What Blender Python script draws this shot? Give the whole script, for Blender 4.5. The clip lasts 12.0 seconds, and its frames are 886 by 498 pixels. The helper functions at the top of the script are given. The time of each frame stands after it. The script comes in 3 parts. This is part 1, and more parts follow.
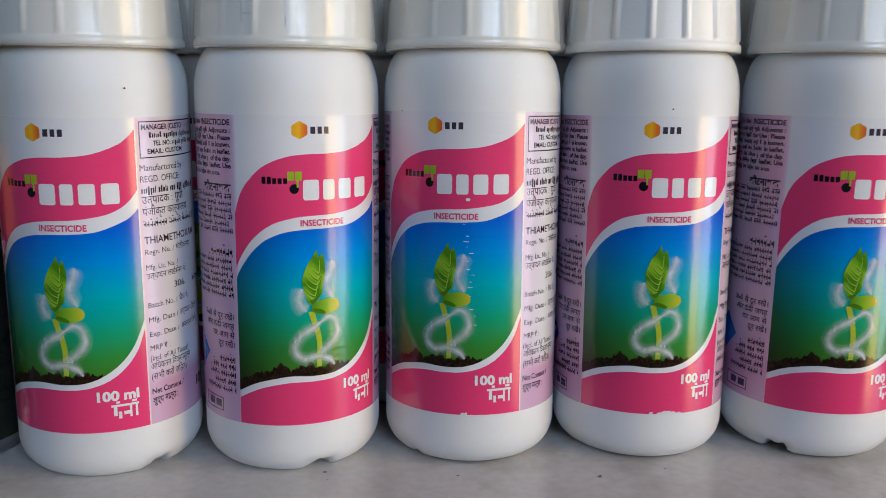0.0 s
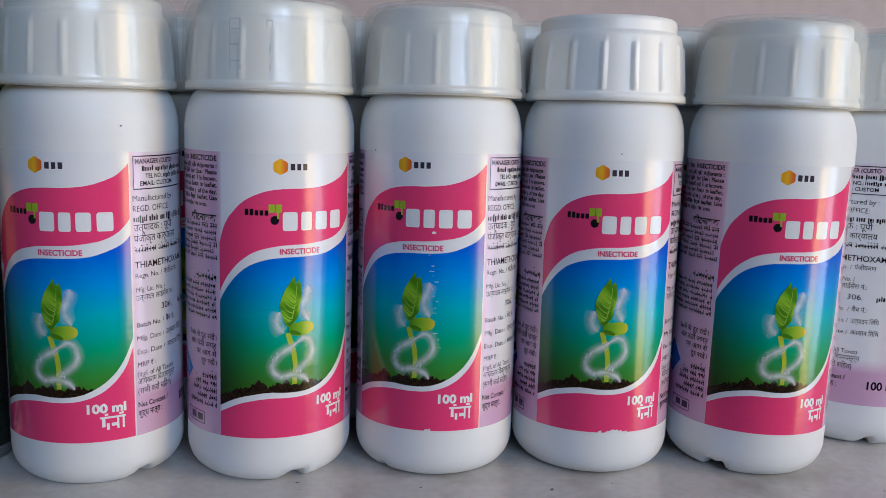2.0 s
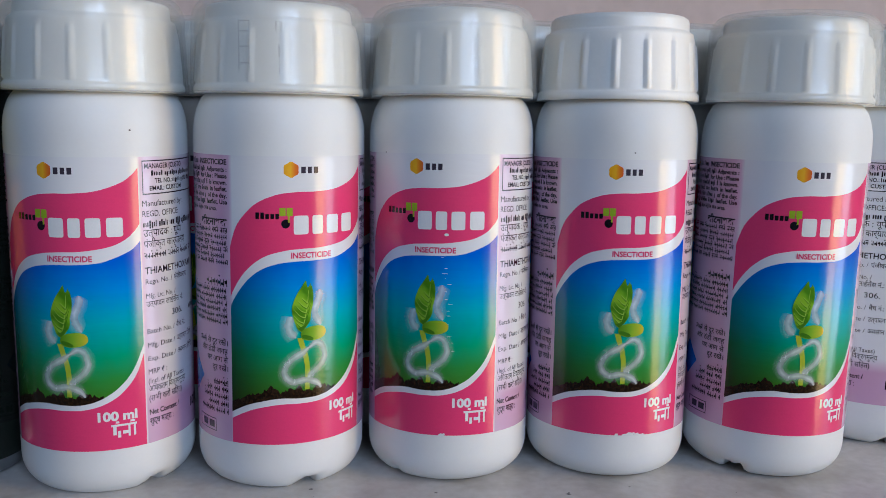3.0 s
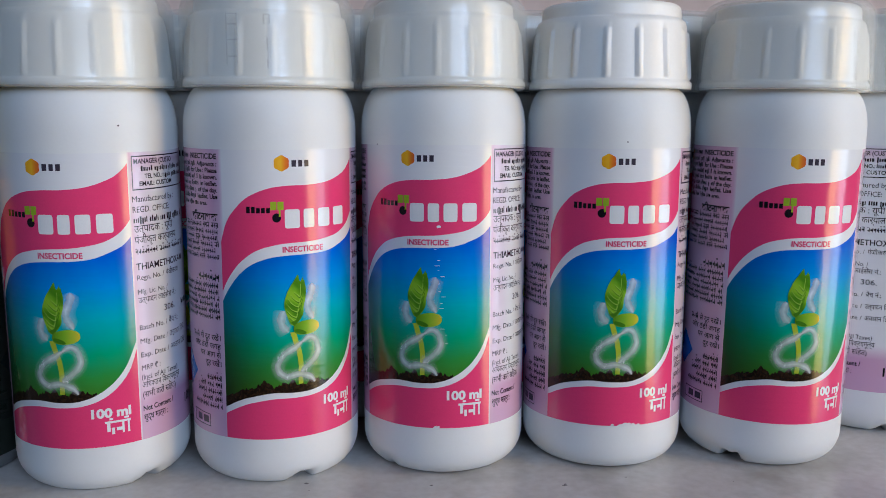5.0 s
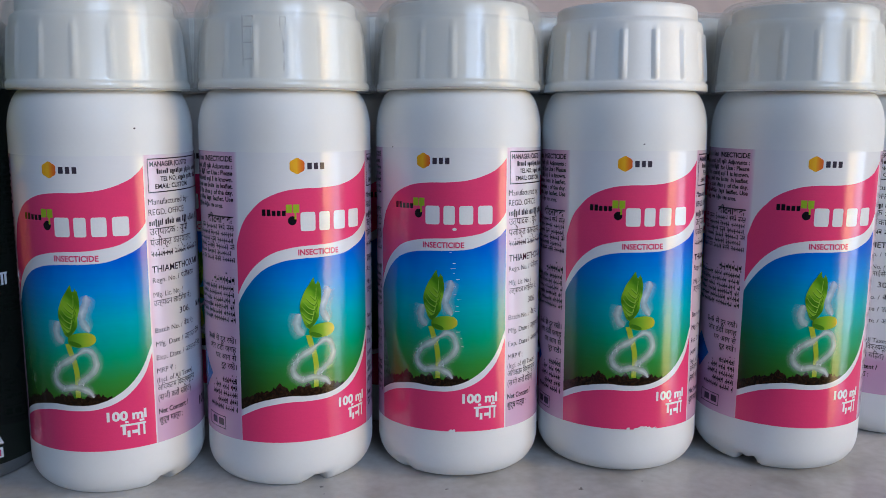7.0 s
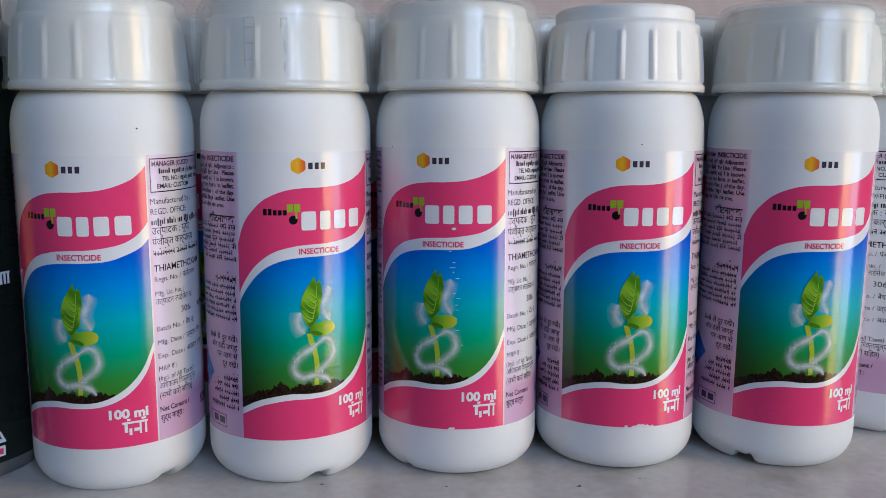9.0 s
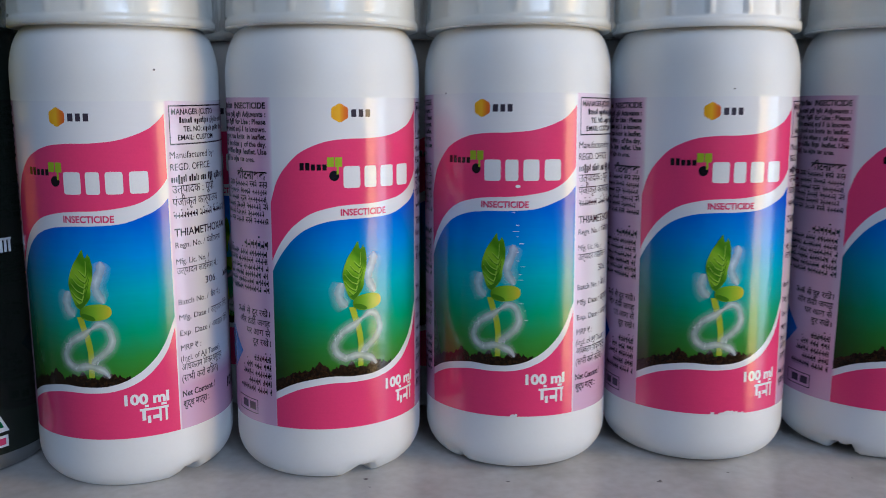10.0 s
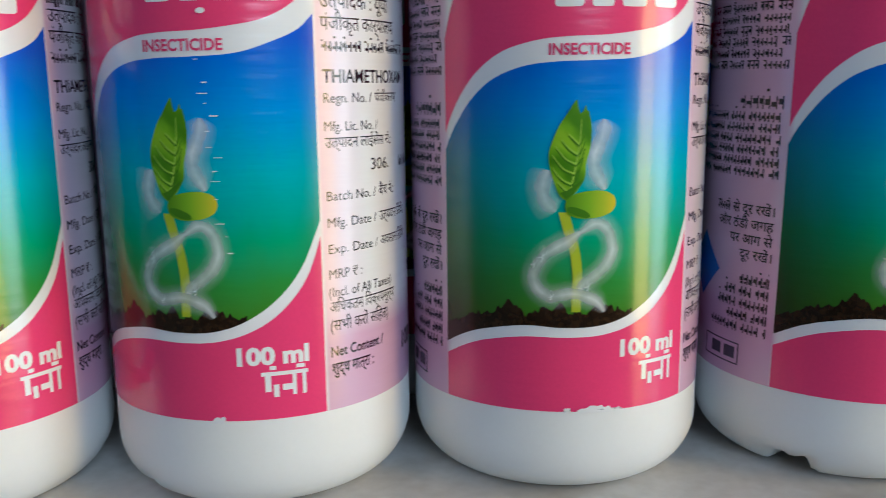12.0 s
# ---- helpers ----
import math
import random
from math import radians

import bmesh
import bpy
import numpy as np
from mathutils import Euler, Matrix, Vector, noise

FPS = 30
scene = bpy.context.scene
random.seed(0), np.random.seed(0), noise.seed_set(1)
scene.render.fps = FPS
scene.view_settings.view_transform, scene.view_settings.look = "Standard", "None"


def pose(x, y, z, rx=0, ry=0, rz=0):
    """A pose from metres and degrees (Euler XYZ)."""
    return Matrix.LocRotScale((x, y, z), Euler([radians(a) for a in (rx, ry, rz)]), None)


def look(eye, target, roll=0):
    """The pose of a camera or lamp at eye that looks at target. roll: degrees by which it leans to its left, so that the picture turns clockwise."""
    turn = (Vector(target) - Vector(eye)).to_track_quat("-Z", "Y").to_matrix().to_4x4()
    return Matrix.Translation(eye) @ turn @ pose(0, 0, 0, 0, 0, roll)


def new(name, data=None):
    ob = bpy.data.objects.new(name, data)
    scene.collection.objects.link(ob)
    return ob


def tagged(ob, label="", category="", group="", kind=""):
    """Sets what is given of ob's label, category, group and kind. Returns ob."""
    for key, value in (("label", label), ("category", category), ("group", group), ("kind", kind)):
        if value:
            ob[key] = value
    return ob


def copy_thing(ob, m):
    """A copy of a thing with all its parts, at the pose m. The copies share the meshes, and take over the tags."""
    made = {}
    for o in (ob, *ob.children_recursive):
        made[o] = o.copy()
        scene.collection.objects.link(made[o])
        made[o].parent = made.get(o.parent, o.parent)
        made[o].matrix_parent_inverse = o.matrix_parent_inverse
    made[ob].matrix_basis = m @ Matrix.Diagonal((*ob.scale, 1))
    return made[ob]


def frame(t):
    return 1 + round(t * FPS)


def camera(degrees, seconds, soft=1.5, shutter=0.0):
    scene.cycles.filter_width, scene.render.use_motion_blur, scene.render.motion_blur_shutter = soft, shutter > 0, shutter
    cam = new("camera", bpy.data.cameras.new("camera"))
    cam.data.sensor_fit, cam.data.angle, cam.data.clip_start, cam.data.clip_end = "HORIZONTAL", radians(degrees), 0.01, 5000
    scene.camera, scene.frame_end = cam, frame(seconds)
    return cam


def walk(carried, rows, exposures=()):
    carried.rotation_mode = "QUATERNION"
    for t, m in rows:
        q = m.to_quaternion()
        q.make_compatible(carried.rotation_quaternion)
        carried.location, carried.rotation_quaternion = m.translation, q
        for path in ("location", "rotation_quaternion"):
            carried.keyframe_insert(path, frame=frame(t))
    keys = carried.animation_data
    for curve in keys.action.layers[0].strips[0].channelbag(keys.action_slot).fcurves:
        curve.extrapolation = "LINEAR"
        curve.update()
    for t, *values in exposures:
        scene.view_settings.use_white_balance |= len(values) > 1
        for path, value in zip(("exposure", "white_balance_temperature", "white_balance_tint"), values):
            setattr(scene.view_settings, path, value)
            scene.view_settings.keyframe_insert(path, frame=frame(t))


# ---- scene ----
LENS = 53.73
ROWS = [
    (0, -0.00473, -0.20974, 0.08684, 79.568, -0.418, 0.659),
    (0.5, -0.00493, -0.22632, 0.08872, 80.453, -1.021, 0.096),
    (1, -0.00200, -0.22489, 0.09001, 80.593, -1.537, -0.198),
    (1.5, -0.00365, -0.22724, 0.09201, 80.854, -1.792, -0.520),
    (2, -0.00155, -0.22683, 0.09141, 81.104, -1.630, -0.441),
    (2.5, -0.00207, -0.22382, 0.09064, 81.148, -1.316, -0.181),
    (3, -0.00352, -0.22466, 0.09011, 81.492, -0.939, -0.270),
    (5, -0.00117, -0.22364, 0.08990, 80.991, -0.190, -0.227),
    (5.5, -0.00180, -0.22389, 0.08906, 81.342, -0.037, 0.000),
    (6, -0.00318, -0.22341, 0.09084, 80.983, -0.122, -0.249),
    (6.5, -0.00277, -0.22332, 0.08950, 81.211, -0.034, 0.060),
    (7, -0.00342, -0.22304, 0.08979, 81.173, -0.124, 0.168),
    (9, -0.00396, -0.22490, 0.08963, 81.246, -0.160, -0.006),
    (9.5, -0.00348, -0.21812, 0.08754, 80.801, 0.093, 0.173),
    (10, -0.01435, -0.19936, 0.07975, 80.544, 0.123, 0.724),
    (10.5, -0.01820, -0.16266, 0.07265, 79.789, -0.555, 0.538),
    (11, -0.01350, -0.13586, 0.06172, 79.434, -0.696, 0.559),
    (11.5, 0.00578, -0.12604, 0.05462, 79.196, -0.254, -0.541),
    (12, 0.02620, -0.12271, 0.05524, 78.825, 0.595, -0.060),
]
cam = camera(LENS, 12.0, soft=0.9, shutter=0.25)
walk(cam, [(t, pose(x, y, z, rx, ry, rz)) for t, x, y, z, rx, ry, rz in ROWS],
     exposures=[(0.0, 0.18, 6100, 11), (1.0, 0.15, 5980, 11), (2.5, 0.14, 5720, 11), (10.0, 0.14, 5720, 11), (10.6, 0.25, 5850, 10), (11.0, 0.43, 6050, 7), (11.5, 0.38, 6050, 3), (12.0, 0.36, 6100, 2)])

# ---- world and light ----
world = bpy.data.worlds.new("World")
scene.world = world
world.use_nodes = True
wn = world.node_tree
sky = wn.nodes.new("ShaderNodeTexSky")
sky.sky_type, sky.sun_disc = "NISHITA", False
sky.sun_elevation, sky.sun_rotation = radians(40), radians(70)
wn.links.new(sky.outputs[0], wn.nodes["Background"].inputs[0])
wn.nodes["Background"].inputs[1].default_value = 0.1


def area_lamp(name, eye, target, sx, sy, watts, colour):
    d = bpy.data.lights.new(name, "AREA")
    d.shape, d.size, d.size_y, d.energy, d.color = "RECTANGLE", sx, sy, watts, colour
    ob = new(name, d)
    ob.matrix_world = look(eye, target)
    return ob


# the daylight of the side window, its near pane in low sun and its far pane under open sky, then two cool fill lamps
# added beside and behind the camera, without a known source
area_lamp("window_sunlight", (0.96, -0.50, 0.22), (0.0, -0.50, 0.22), 0.27, 1.08, 6.4, (1.0, 0.66, 0.26))
area_lamp("window_daylight", (0.96, -0.235, 0.22), (0.0, -0.235, 0.22), 0.23, 1.08, 3.3, (0.86, 0.93, 1.0))
area_lamp("side_fill_light", (0.96, -1.85, 1.05), (0.0, -1.85, 1.05), 0.80, 1.3, 26.0, (0.62, 0.775, 1.0))
area_lamp("front_fill_light", (0.66, -2.31, 1.05), (0.66, 0.0, 1.05), 0.52, 1.3, 10.5, (0.64, 0.78, 1.0))


# ---- materials ----
def material(name, colour, rough=0.5, grain=0.0, grain_scale=900.0, stain=0.0, stain_scale=60.0, bump=0.0, spec=0.5, coat=0.0, second=None, ripple=0.0):
    m = bpy.data.materials.new(name)
    m.use_nodes = True
    nt = m.node_tree
    b = nt.nodes["Principled BSDF"]
    b.inputs["Roughness"].default_value = rough
    b.inputs["Specular IOR Level"].default_value = spec
    b.inputs["Coat Weight"].default_value = coat
    b.inputs["Coat Roughness"].default_value = 0.08
    b.inputs["Base Color"].default_value = (*colour, 1)
    tc = nt.nodes.new("ShaderNodeTexCoord")
    if grain or stain:
        n1, n2 = nt.nodes.new("ShaderNodeTexNoise"), nt.nodes.new("ShaderNodeTexNoise")
        n1.inputs["Scale"].default_value, n1.inputs["Detail"].default_value = grain_scale, 3
        n2.inputs["Scale"].default_value, n2.inputs["Detail"].default_value = stain_scale, 4
        mix1, mix2 = nt.nodes.new("ShaderNodeMix"), nt.nodes.new("ShaderNodeMix")
        dark = second or tuple(c * 0.6 for c in colour)
        for mix, n, amount, lo, hi in ((mix1, n1, grain, 0.35, 0.75), (mix2, n2, stain, 0.52, 0.75)):
            nt.links.new(tc.outputs["Object"], n.inputs["Vector"])
            r = nt.nodes.new("ShaderNodeMapRange")
            r.inputs[1].default_value, r.inputs[2].default_value, r.inputs[4].default_value = lo, hi, amount
            nt.links.new(n.outputs[0], r.inputs[0])
            mix.data_type = "RGBA"
            nt.links.new(r.outputs[0], mix.inputs[0])
            mix.inputs[7].default_value = (*dark, 1)
        mix1.inputs[6].default_value = (*colour, 1)
        nt.links.new(mix1.outputs[2], mix2.inputs[6])
        nt.links.new(mix2.outputs[2], b.inputs["Base Color"])
        if bump:
            bp = nt.nodes.new("ShaderNodeBump")
            bp.inputs["Strength"].default_value, bp.inputs["Distance"].default_value = bump, 0.0003
            nt.links.new(n1.outputs[0], bp.inputs["Height"])
            nt.links.new(bp.outputs[0], b.inputs["Normal"])
    if ripple:
        # shallow waves of a shrunk film, long round the bottle and short along its height
        mp, n3, bp = nt.nodes.new("ShaderNodeMapping"), nt.nodes.new("ShaderNodeTexNoise"), nt.nodes.new("ShaderNodeBump")
        mp.inputs["Scale"].default_value = (140, 140, 950)
        n3.inputs["Scale"].default_value, n3.inputs["Detail"].default_value = 1.0, 2
        bp.inputs["Strength"].default_value, bp.inputs["Distance"].default_value = ripple, 0.0004
        nt.links.new(tc.outputs["Object"], mp.inputs[0])
        nt.links.new(mp.outputs[0], n3.inputs["Vector"])
        nt.links.new(n3.outputs[0], bp.inputs["Height"])
        nt.links.new(bp.outputs[0], b.inputs["Normal"])
        nt.links.new(bp.outputs[0], b.inputs["Coat Normal"])
    return m


def ramp(nt, source, stops):
    r = nt.nodes.new("ShaderNodeValToRGB")
    while len(r.color_ramp.elements) < len(stops):
        r.color_ramp.elements.new(0.5)
    for e, (pos, col) in zip(r.color_ramp.elements, stops):
        e.position, e.color = pos, (*col, 1)
    nt.links.new(source, r.inputs[0])
    return r.outputs[0]


def mixed(nt, factor, a, b, mode="MIX"):
    mx = nt.nodes.new("ShaderNodeMix")
    mx.data_type, mx.blend_type = "RGBA", mode
    for sock, v in ((mx.inputs[0], factor), (mx.inputs[6], a), (mx.inputs[7], b)):
        if isinstance(v, (int, float)):
            sock.default_value = v
        elif isinstance(v, tuple):
            sock.default_value = (*v, 1)
        else:
            nt.links.new(v, sock)
    return mx.outputs[2]


def print_uv(nt):
    """Angle (0 to 1 for the full turn) and height (in 0.1 m) of the print."""
    uv = nt.nodes.new("ShaderNodeUVMap")
    sep = nt.nodes.new("ShaderNodeSeparateXYZ")
    nt.links.new(uv.outputs[0], sep.inputs[0])
    return sep.outputs[0], sep.outputs[1]


PRINT_ROUGH = 0.2


def print_material(name, colour=(0.5, 0.5, 0.5), rough=PRINT_ROUGH):
    m = material(name, colour, rough, grain=0.10, grain_scale=2500, stain=0.06, stain_scale=150, coat=0.25, ripple=0.12)
    return m


hdpe = material("white_hdpe", (0.78, 0.795, 0.79), 0.46, grain=0.06, grain_scale=1500, stain=0.16, stain_scale=60, bump=0.05, second=(0.62, 0.62, 0.60))
cap_plastic = material("cap_plastic", (0.93, 0.925, 0.88), 0.34, grain=0.05, grain_scale=1200, stain=0.08, stain_scale=90, bump=0.05, second=(0.6, 0.58, 0.54))
pink = print_material("pink_print", (0.82, 0.055, 0.185))
white_print = print_material("white_print", (0.82, 0.83, 0.84))
black_print = print_material("black_print", (0.007, 0.005, 0.010))
grey_print = print_material("grey_print", (0.05, 0.04, 0.06))
magenta_print = print_material("magenta_print", (0.72, 0.06, 0.17))
lime_print = print_material("lime_print", (0.35, 0.50, 0.02))
blue_print = print_material("blue_print", (0.01, 0.12, 0.50))
leaf_dark = print_material("leaf_dark", (0.06, 0.20, 0.008))
leaf_pale = print_material("leaf_pale", (0.36, 0.60, 0.06))
stem_print = print_material("stem_print", (0.45, 0.55, 0.03))

# pale label film: white in front, lilac at the sides
label_film = material("label_film", (0.82, 0.82, 0.83), PRINT_ROUGH, coat=0.25, ripple=0.12)
nt = label_film.node_tree
u, v = print_uv(nt)
W, L, L2 = (0.80, 0.81, 0.83), (0.62, 0.39, 0.55), (0.69, 0.50, 0.64)
around = ramp(nt, u, [(0.0, L2), (0.33, L), (0.347, L2), (0.349, W), (0.613, W), (0.617, L2), (0.67, W), (0.74, W), (0.8, L2)])
up = ramp(nt, v, [(0.13, (0, 0, 0)), (0.22, (0, 0, 0)), (0.26, (1, 1, 1)), (0.76, (1, 1, 1)), (0.79, (0.3, 0.3, 0.3)), (0.81, (1, 1, 1))])
side = ramp(nt, u, [(0.0, (1, 1, 1)), (0.345, (1, 1, 1)), (0.349, (0, 0, 0)), (0.613, (0, 0, 0)), (0.617, (1, 1, 1))])
low = mixed(nt, side, W, L)
col = mixed(nt, up, low, around)
nt.links.new(col, nt.nodes["Principled BSDF"].inputs["Base Color"])

# picture on the label: blue sky over a green field, darker towards its left, faintly its right, and its foot
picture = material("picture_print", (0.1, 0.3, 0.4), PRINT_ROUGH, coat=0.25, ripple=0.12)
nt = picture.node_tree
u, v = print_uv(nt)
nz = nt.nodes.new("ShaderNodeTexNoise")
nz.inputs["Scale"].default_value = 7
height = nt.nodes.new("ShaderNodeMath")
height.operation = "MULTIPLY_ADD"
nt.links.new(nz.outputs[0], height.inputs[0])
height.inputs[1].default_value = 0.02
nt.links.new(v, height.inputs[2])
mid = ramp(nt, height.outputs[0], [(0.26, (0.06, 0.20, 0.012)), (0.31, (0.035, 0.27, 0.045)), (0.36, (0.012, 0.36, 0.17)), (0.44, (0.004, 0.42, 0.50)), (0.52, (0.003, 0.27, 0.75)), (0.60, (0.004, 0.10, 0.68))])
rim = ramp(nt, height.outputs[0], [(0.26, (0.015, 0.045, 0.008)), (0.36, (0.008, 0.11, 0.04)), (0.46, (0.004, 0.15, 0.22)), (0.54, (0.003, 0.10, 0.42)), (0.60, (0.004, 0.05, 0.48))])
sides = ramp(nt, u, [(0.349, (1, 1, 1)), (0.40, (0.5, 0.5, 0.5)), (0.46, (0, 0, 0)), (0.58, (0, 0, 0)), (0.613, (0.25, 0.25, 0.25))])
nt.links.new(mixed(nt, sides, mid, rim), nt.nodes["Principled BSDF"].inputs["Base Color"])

soil = material("soil_print", (0.009, 0.005, 0.003), PRINT_ROUGH, grain=0.9, grain_scale=1400, stain=0.5, stain_scale=500, second=(0.040, 0.021, 0.010))

# leaf with pale veins
leaf_print = material("leaf_print", (0.2, 0.42, 0.02), PRINT_ROUGH)
nt = leaf_print.node_tree
uvn = nt.nodes.new("ShaderNodeUVMap")
wv = nt.nodes.new("ShaderNodeTexWave")
wv.wave_type, wv.bands_direction = "BANDS", "DIAGONAL"
wv.inputs["Scale"].default_value, wv.inputs["Distortion"].default_value, wv.inputs["Detail"].default_value = 9, 9, 4
nt.links.new(uvn.outputs[0], wv.inputs[0])
nt.links.new(ramp(nt, wv.outputs[1], [(0.0, (0.07, 0.23, 0.006)), (0.4, (0.13, 0.34, 0.010)), (0.75, (0.19, 0.43, 0.014)), (0.98, (0.26, 0.50, 0.02))]), nt.nodes["Principled BSDF"].inputs["Base Color"])

# cotyledon, yellow towards its tip
seed_print = material("seed_print", (0.3, 0.45, 0.02), PRINT_ROUGH)
nt = seed_print.node_tree
u, v = print_uv(nt)
nt.links.new(ramp(nt, u, [(0.475, (0.10, 0.27, 0.01)), (0.495, (0.22, 0.45, 0.02)), (0.510, (0.42, 0.52, 0.03)), (0.519, (0.66, 0.55, 0.03))]), nt.nodes["Principled BSDF"].inputs["Base Color"])

# soft white swirl printed round the sprout: densest along its middle
swirl_print = material("swirl_print", (0.85, 0.88, 0.88), PRINT_ROUGH)
nt = swirl_print.node_tree
u, v = print_uv(nt)
dense = ramp(nt, u, [(0.0, (0, 0, 0)), (0.22, (0.16, 0.16, 0.16)), (0.5, (0.76, 0.76, 0.76)), (0.78, (0.16, 0.16, 0.16)), (1.0, (0, 0, 0))])
nz = nt.nodes.new("ShaderNodeTexNoise")
nz.inputs["Scale"].default_value, nz.inputs["Detail"].default_value = 420, 4
tc = nt.nodes.new("ShaderNodeTexCoord")
nt.links.new(tc.outputs["Object"], nz.inputs[0])
nt.links.new(mixed(nt, 1.0, dense, ramp(nt, nz.outputs[0], [(0.3, (0.6, 0.6, 0.6)), (0.65, (1, 1, 1))]), "MULTIPLY"), nt.nodes["Principled BSDF"].inputs["Alpha"])

# frosted clear plastic of the measuring cups: clear, with a milky veil that lets light through
cup_plastic = material("frosted_cup_plastic", (0.93, 0.94, 0.93), 0.5, grain=0.1, grain_scale=700, stain=0.3, stain_scale=60, bump=0.02)
nt = cup_plastic.node_tree
clear, milky, gloss = (nt.nodes.new("ShaderNodeBsdf" + k) for k in ("Transparent", "Translucent", "Glossy"))
clear.inputs[0].default_value = (0.985, 0.99, 0.985, 1)
milky.inputs[0].default_value = (0.95, 0.95, 0.93, 1)
gloss.inputs["Roughness"].default_value = 0.16
film, veil, shine = (nt.nodes.new("ShaderNodeMixShader") for _ in range(3))
film.inputs[0].default_value, veil.inputs[0].default_value, shine.inputs[0].default_value = 0.45, 0.2, 0.035
nt.links.new(nt.nodes["Principled BSDF"].outputs[0], film.inputs[1])
nt.links.new(milky.outputs[0], film.inputs[2])
nt.links.new(clear.outputs[0], veil.inputs[1])
nt.links.new(film.outputs[0], veil.inputs[2])
nt.links.new(veil.outputs[0], shine.inputs[1])
nt.links.new(gloss.outputs[0], shine.inputs[2])
nt.links.new(shine.outputs[0], nt.nodes["Material Output"].inputs[0])

shelf_paint = material("painted_shelf", (0.64, 0.61, 0.58), 0.2, grain=0.25, grain_scale=420, stain=0.85, stain_scale=34, bump=0.08, second=(0.36, 0.31, 0.26))
wall_paint = material("wall_paint", (0.66, 0.55, 0.51), 0.8, grain=0.2, grain_scale=120, stain=0.3, stain_scale=6, bump=0.2)
# dark paint and floor of the unseen room, to hold down bounced light
dark_unseen_paint = material("dark_unseen_paint", (0.11, 0.10, 0.09), 0.8, grain=0.2, grain_scale=60, stain=0.3, stain_scale=3, bump=0.2)
unseen_floor_tile = material("unseen_room_floor", (0.06, 0.055, 0.05), 0.5, grain=0.2, grain_scale=60, stain=0.3, stain_scale=3)


# ---- mesh helpers ----
def part(name, bm, mat, parent=None, label=""):
    me = bpy.data.meshes.new(name)
    bm.to_mesh(me)
    bm.free()
    me.materials.append(mat)
    ob = new(name, me)
    if parent:
        ob.parent = parent
    if label:
        tagged(ob, label)
    return ob


def smooth(bm, angle=35):
    for f in bm.faces:
        f.smooth = True
    for e in bm.edges:
        if len(e.link_faces) == 2 and e.calc_face_angle(0) > radians(angle):
            e.smooth = False
    return bm


def turned(profile, steps=72, bulge=None, closed=False):
    """A body of revolution from (radius, height) in mm; bulge(angle, r, z) gives the place of a vertex."""
    bm = bmesh.new()
    rings = []
    for r, z in profile:
        ring = []
        for i in range(steps):
            a = 2 * math.pi * i / steps
            rr, zz = bulge(a, r, z) if bulge else (r, z)
            ring.append(bm.verts.new((rr * math.sin(a) / 1000, -rr * math.cos(a) / 1000, zz / 1000)))
        rings.append(ring)
    pairs = list(zip(rings, rings[1:])) + ([(rings[-1], rings[0])] if closed else [])
    for lo, hi in pairs:
        for i in range(steps):
            j = (i + 1) % steps
            bm.faces.new((lo[i], lo[j], hi[j], hi[i]))
    if not closed:
        bm.faces.new(list(reversed(rings[0])))
        bm.faces.new(rings[-1])
    return smooth(bm)


def box(bm, x0, x1, y0, y1, z0, z1):
    v = [bm.verts.new((x, y, z)) for z in (z0, z1) for y in (y0, y1) for x in (x0, x1)]
    for q in ((0, 2, 3, 1), (4, 5, 7, 6), (0, 1, 5, 4), (2, 6, 7, 3), (0, 4, 6, 2), (1, 3, 7, 5)):
        bm.faces.new([v[i] for i in q])
    return bm


RADIUS = 20.85
MM_PER_DEG = RADIUS * math.pi / 180
LAYER = 0.035


def wrap(th, z, layer, radius=RADIUS):
    """A point of the label: degrees round the bottle from its printed middle, mm of height, layer of print."""
    r = (radius + 0.06 + LAYER * layer) / 1000
    return (r * math.sin(radians(th)), -r * math.cos(radians(th)), z / 1000)


def uv_faces(bm, place):
    uv = bm.loops.layers.uv.new("UVMap")
    for f in bm.faces:
        f.smooth = True
        for l in f.loops:
            l[uv].uv = place[l.vert]
    return bm


def patch(th0, th1, low, high, layer, cols=48, rows=8, radius=RADIUS):
    """Printed area between two angles, with its lower and upper outline as functions of the angle."""
    bm, grid, place = bmesh.new(), [], {}
    for i in range(cols + 1):
        th = th0 + (th1 - th0) * i / cols
        lo, hi = low(th), max(high(th), low(th) + 0.01)
        col = []
        for j in range(rows + 1):
            z = lo + (hi - lo) * j / rows
            vert = bm.verts.new(wrap(th, z, layer, radius))
            place[vert] = ((th + 180) / 360, z / 100)
            col.append(vert)
        grid.append(col)
    for a, b in zip(grid, grid[1:]):
        for j in range(rows):
            bm.faces.new((a[j], b[j], b[j + 1], a[j + 1]))
    return uv_faces(bm, place)


def flat(th0, th1, z0, z1, layer, radius=RADIUS):
    return patch(th0, th1, lambda a: z0, lambda a: z1, layer, max(1, int(abs(th1 - th0) / 4)), 1, radius)


def blob(points, layer, radius=RADIUS):
    """Printed spot with a closed outline of (angle, height), filled from its middle."""
    bm, place = bmesh.new(), {}
    mth, mz = sum(p[0] for p in points) / len(points), sum(p[1] for p in points) / len(points)

    def at(th, z):
        vert = bm.verts.new(wrap(th, z, layer, radius))
        place[vert] = ((th + 180) / 360, z / 100)
        return vert
    rings = [[at(mth + (th - mth) * k, mz + (z - mz) * k) for th, z in points] for k in (1.0, 0.5)]
    c = at(mth, mz)
    n = len(points)
    for i in range(n):
        j = (i + 1) % n
        bm.faces.new((rings[0][i], rings[0][j], rings[1][j], rings[1][i]))
        bm.faces.new((rings[1][i], rings[1][j], c))
    bm.normal_update()
    return uv_faces(bm, place)


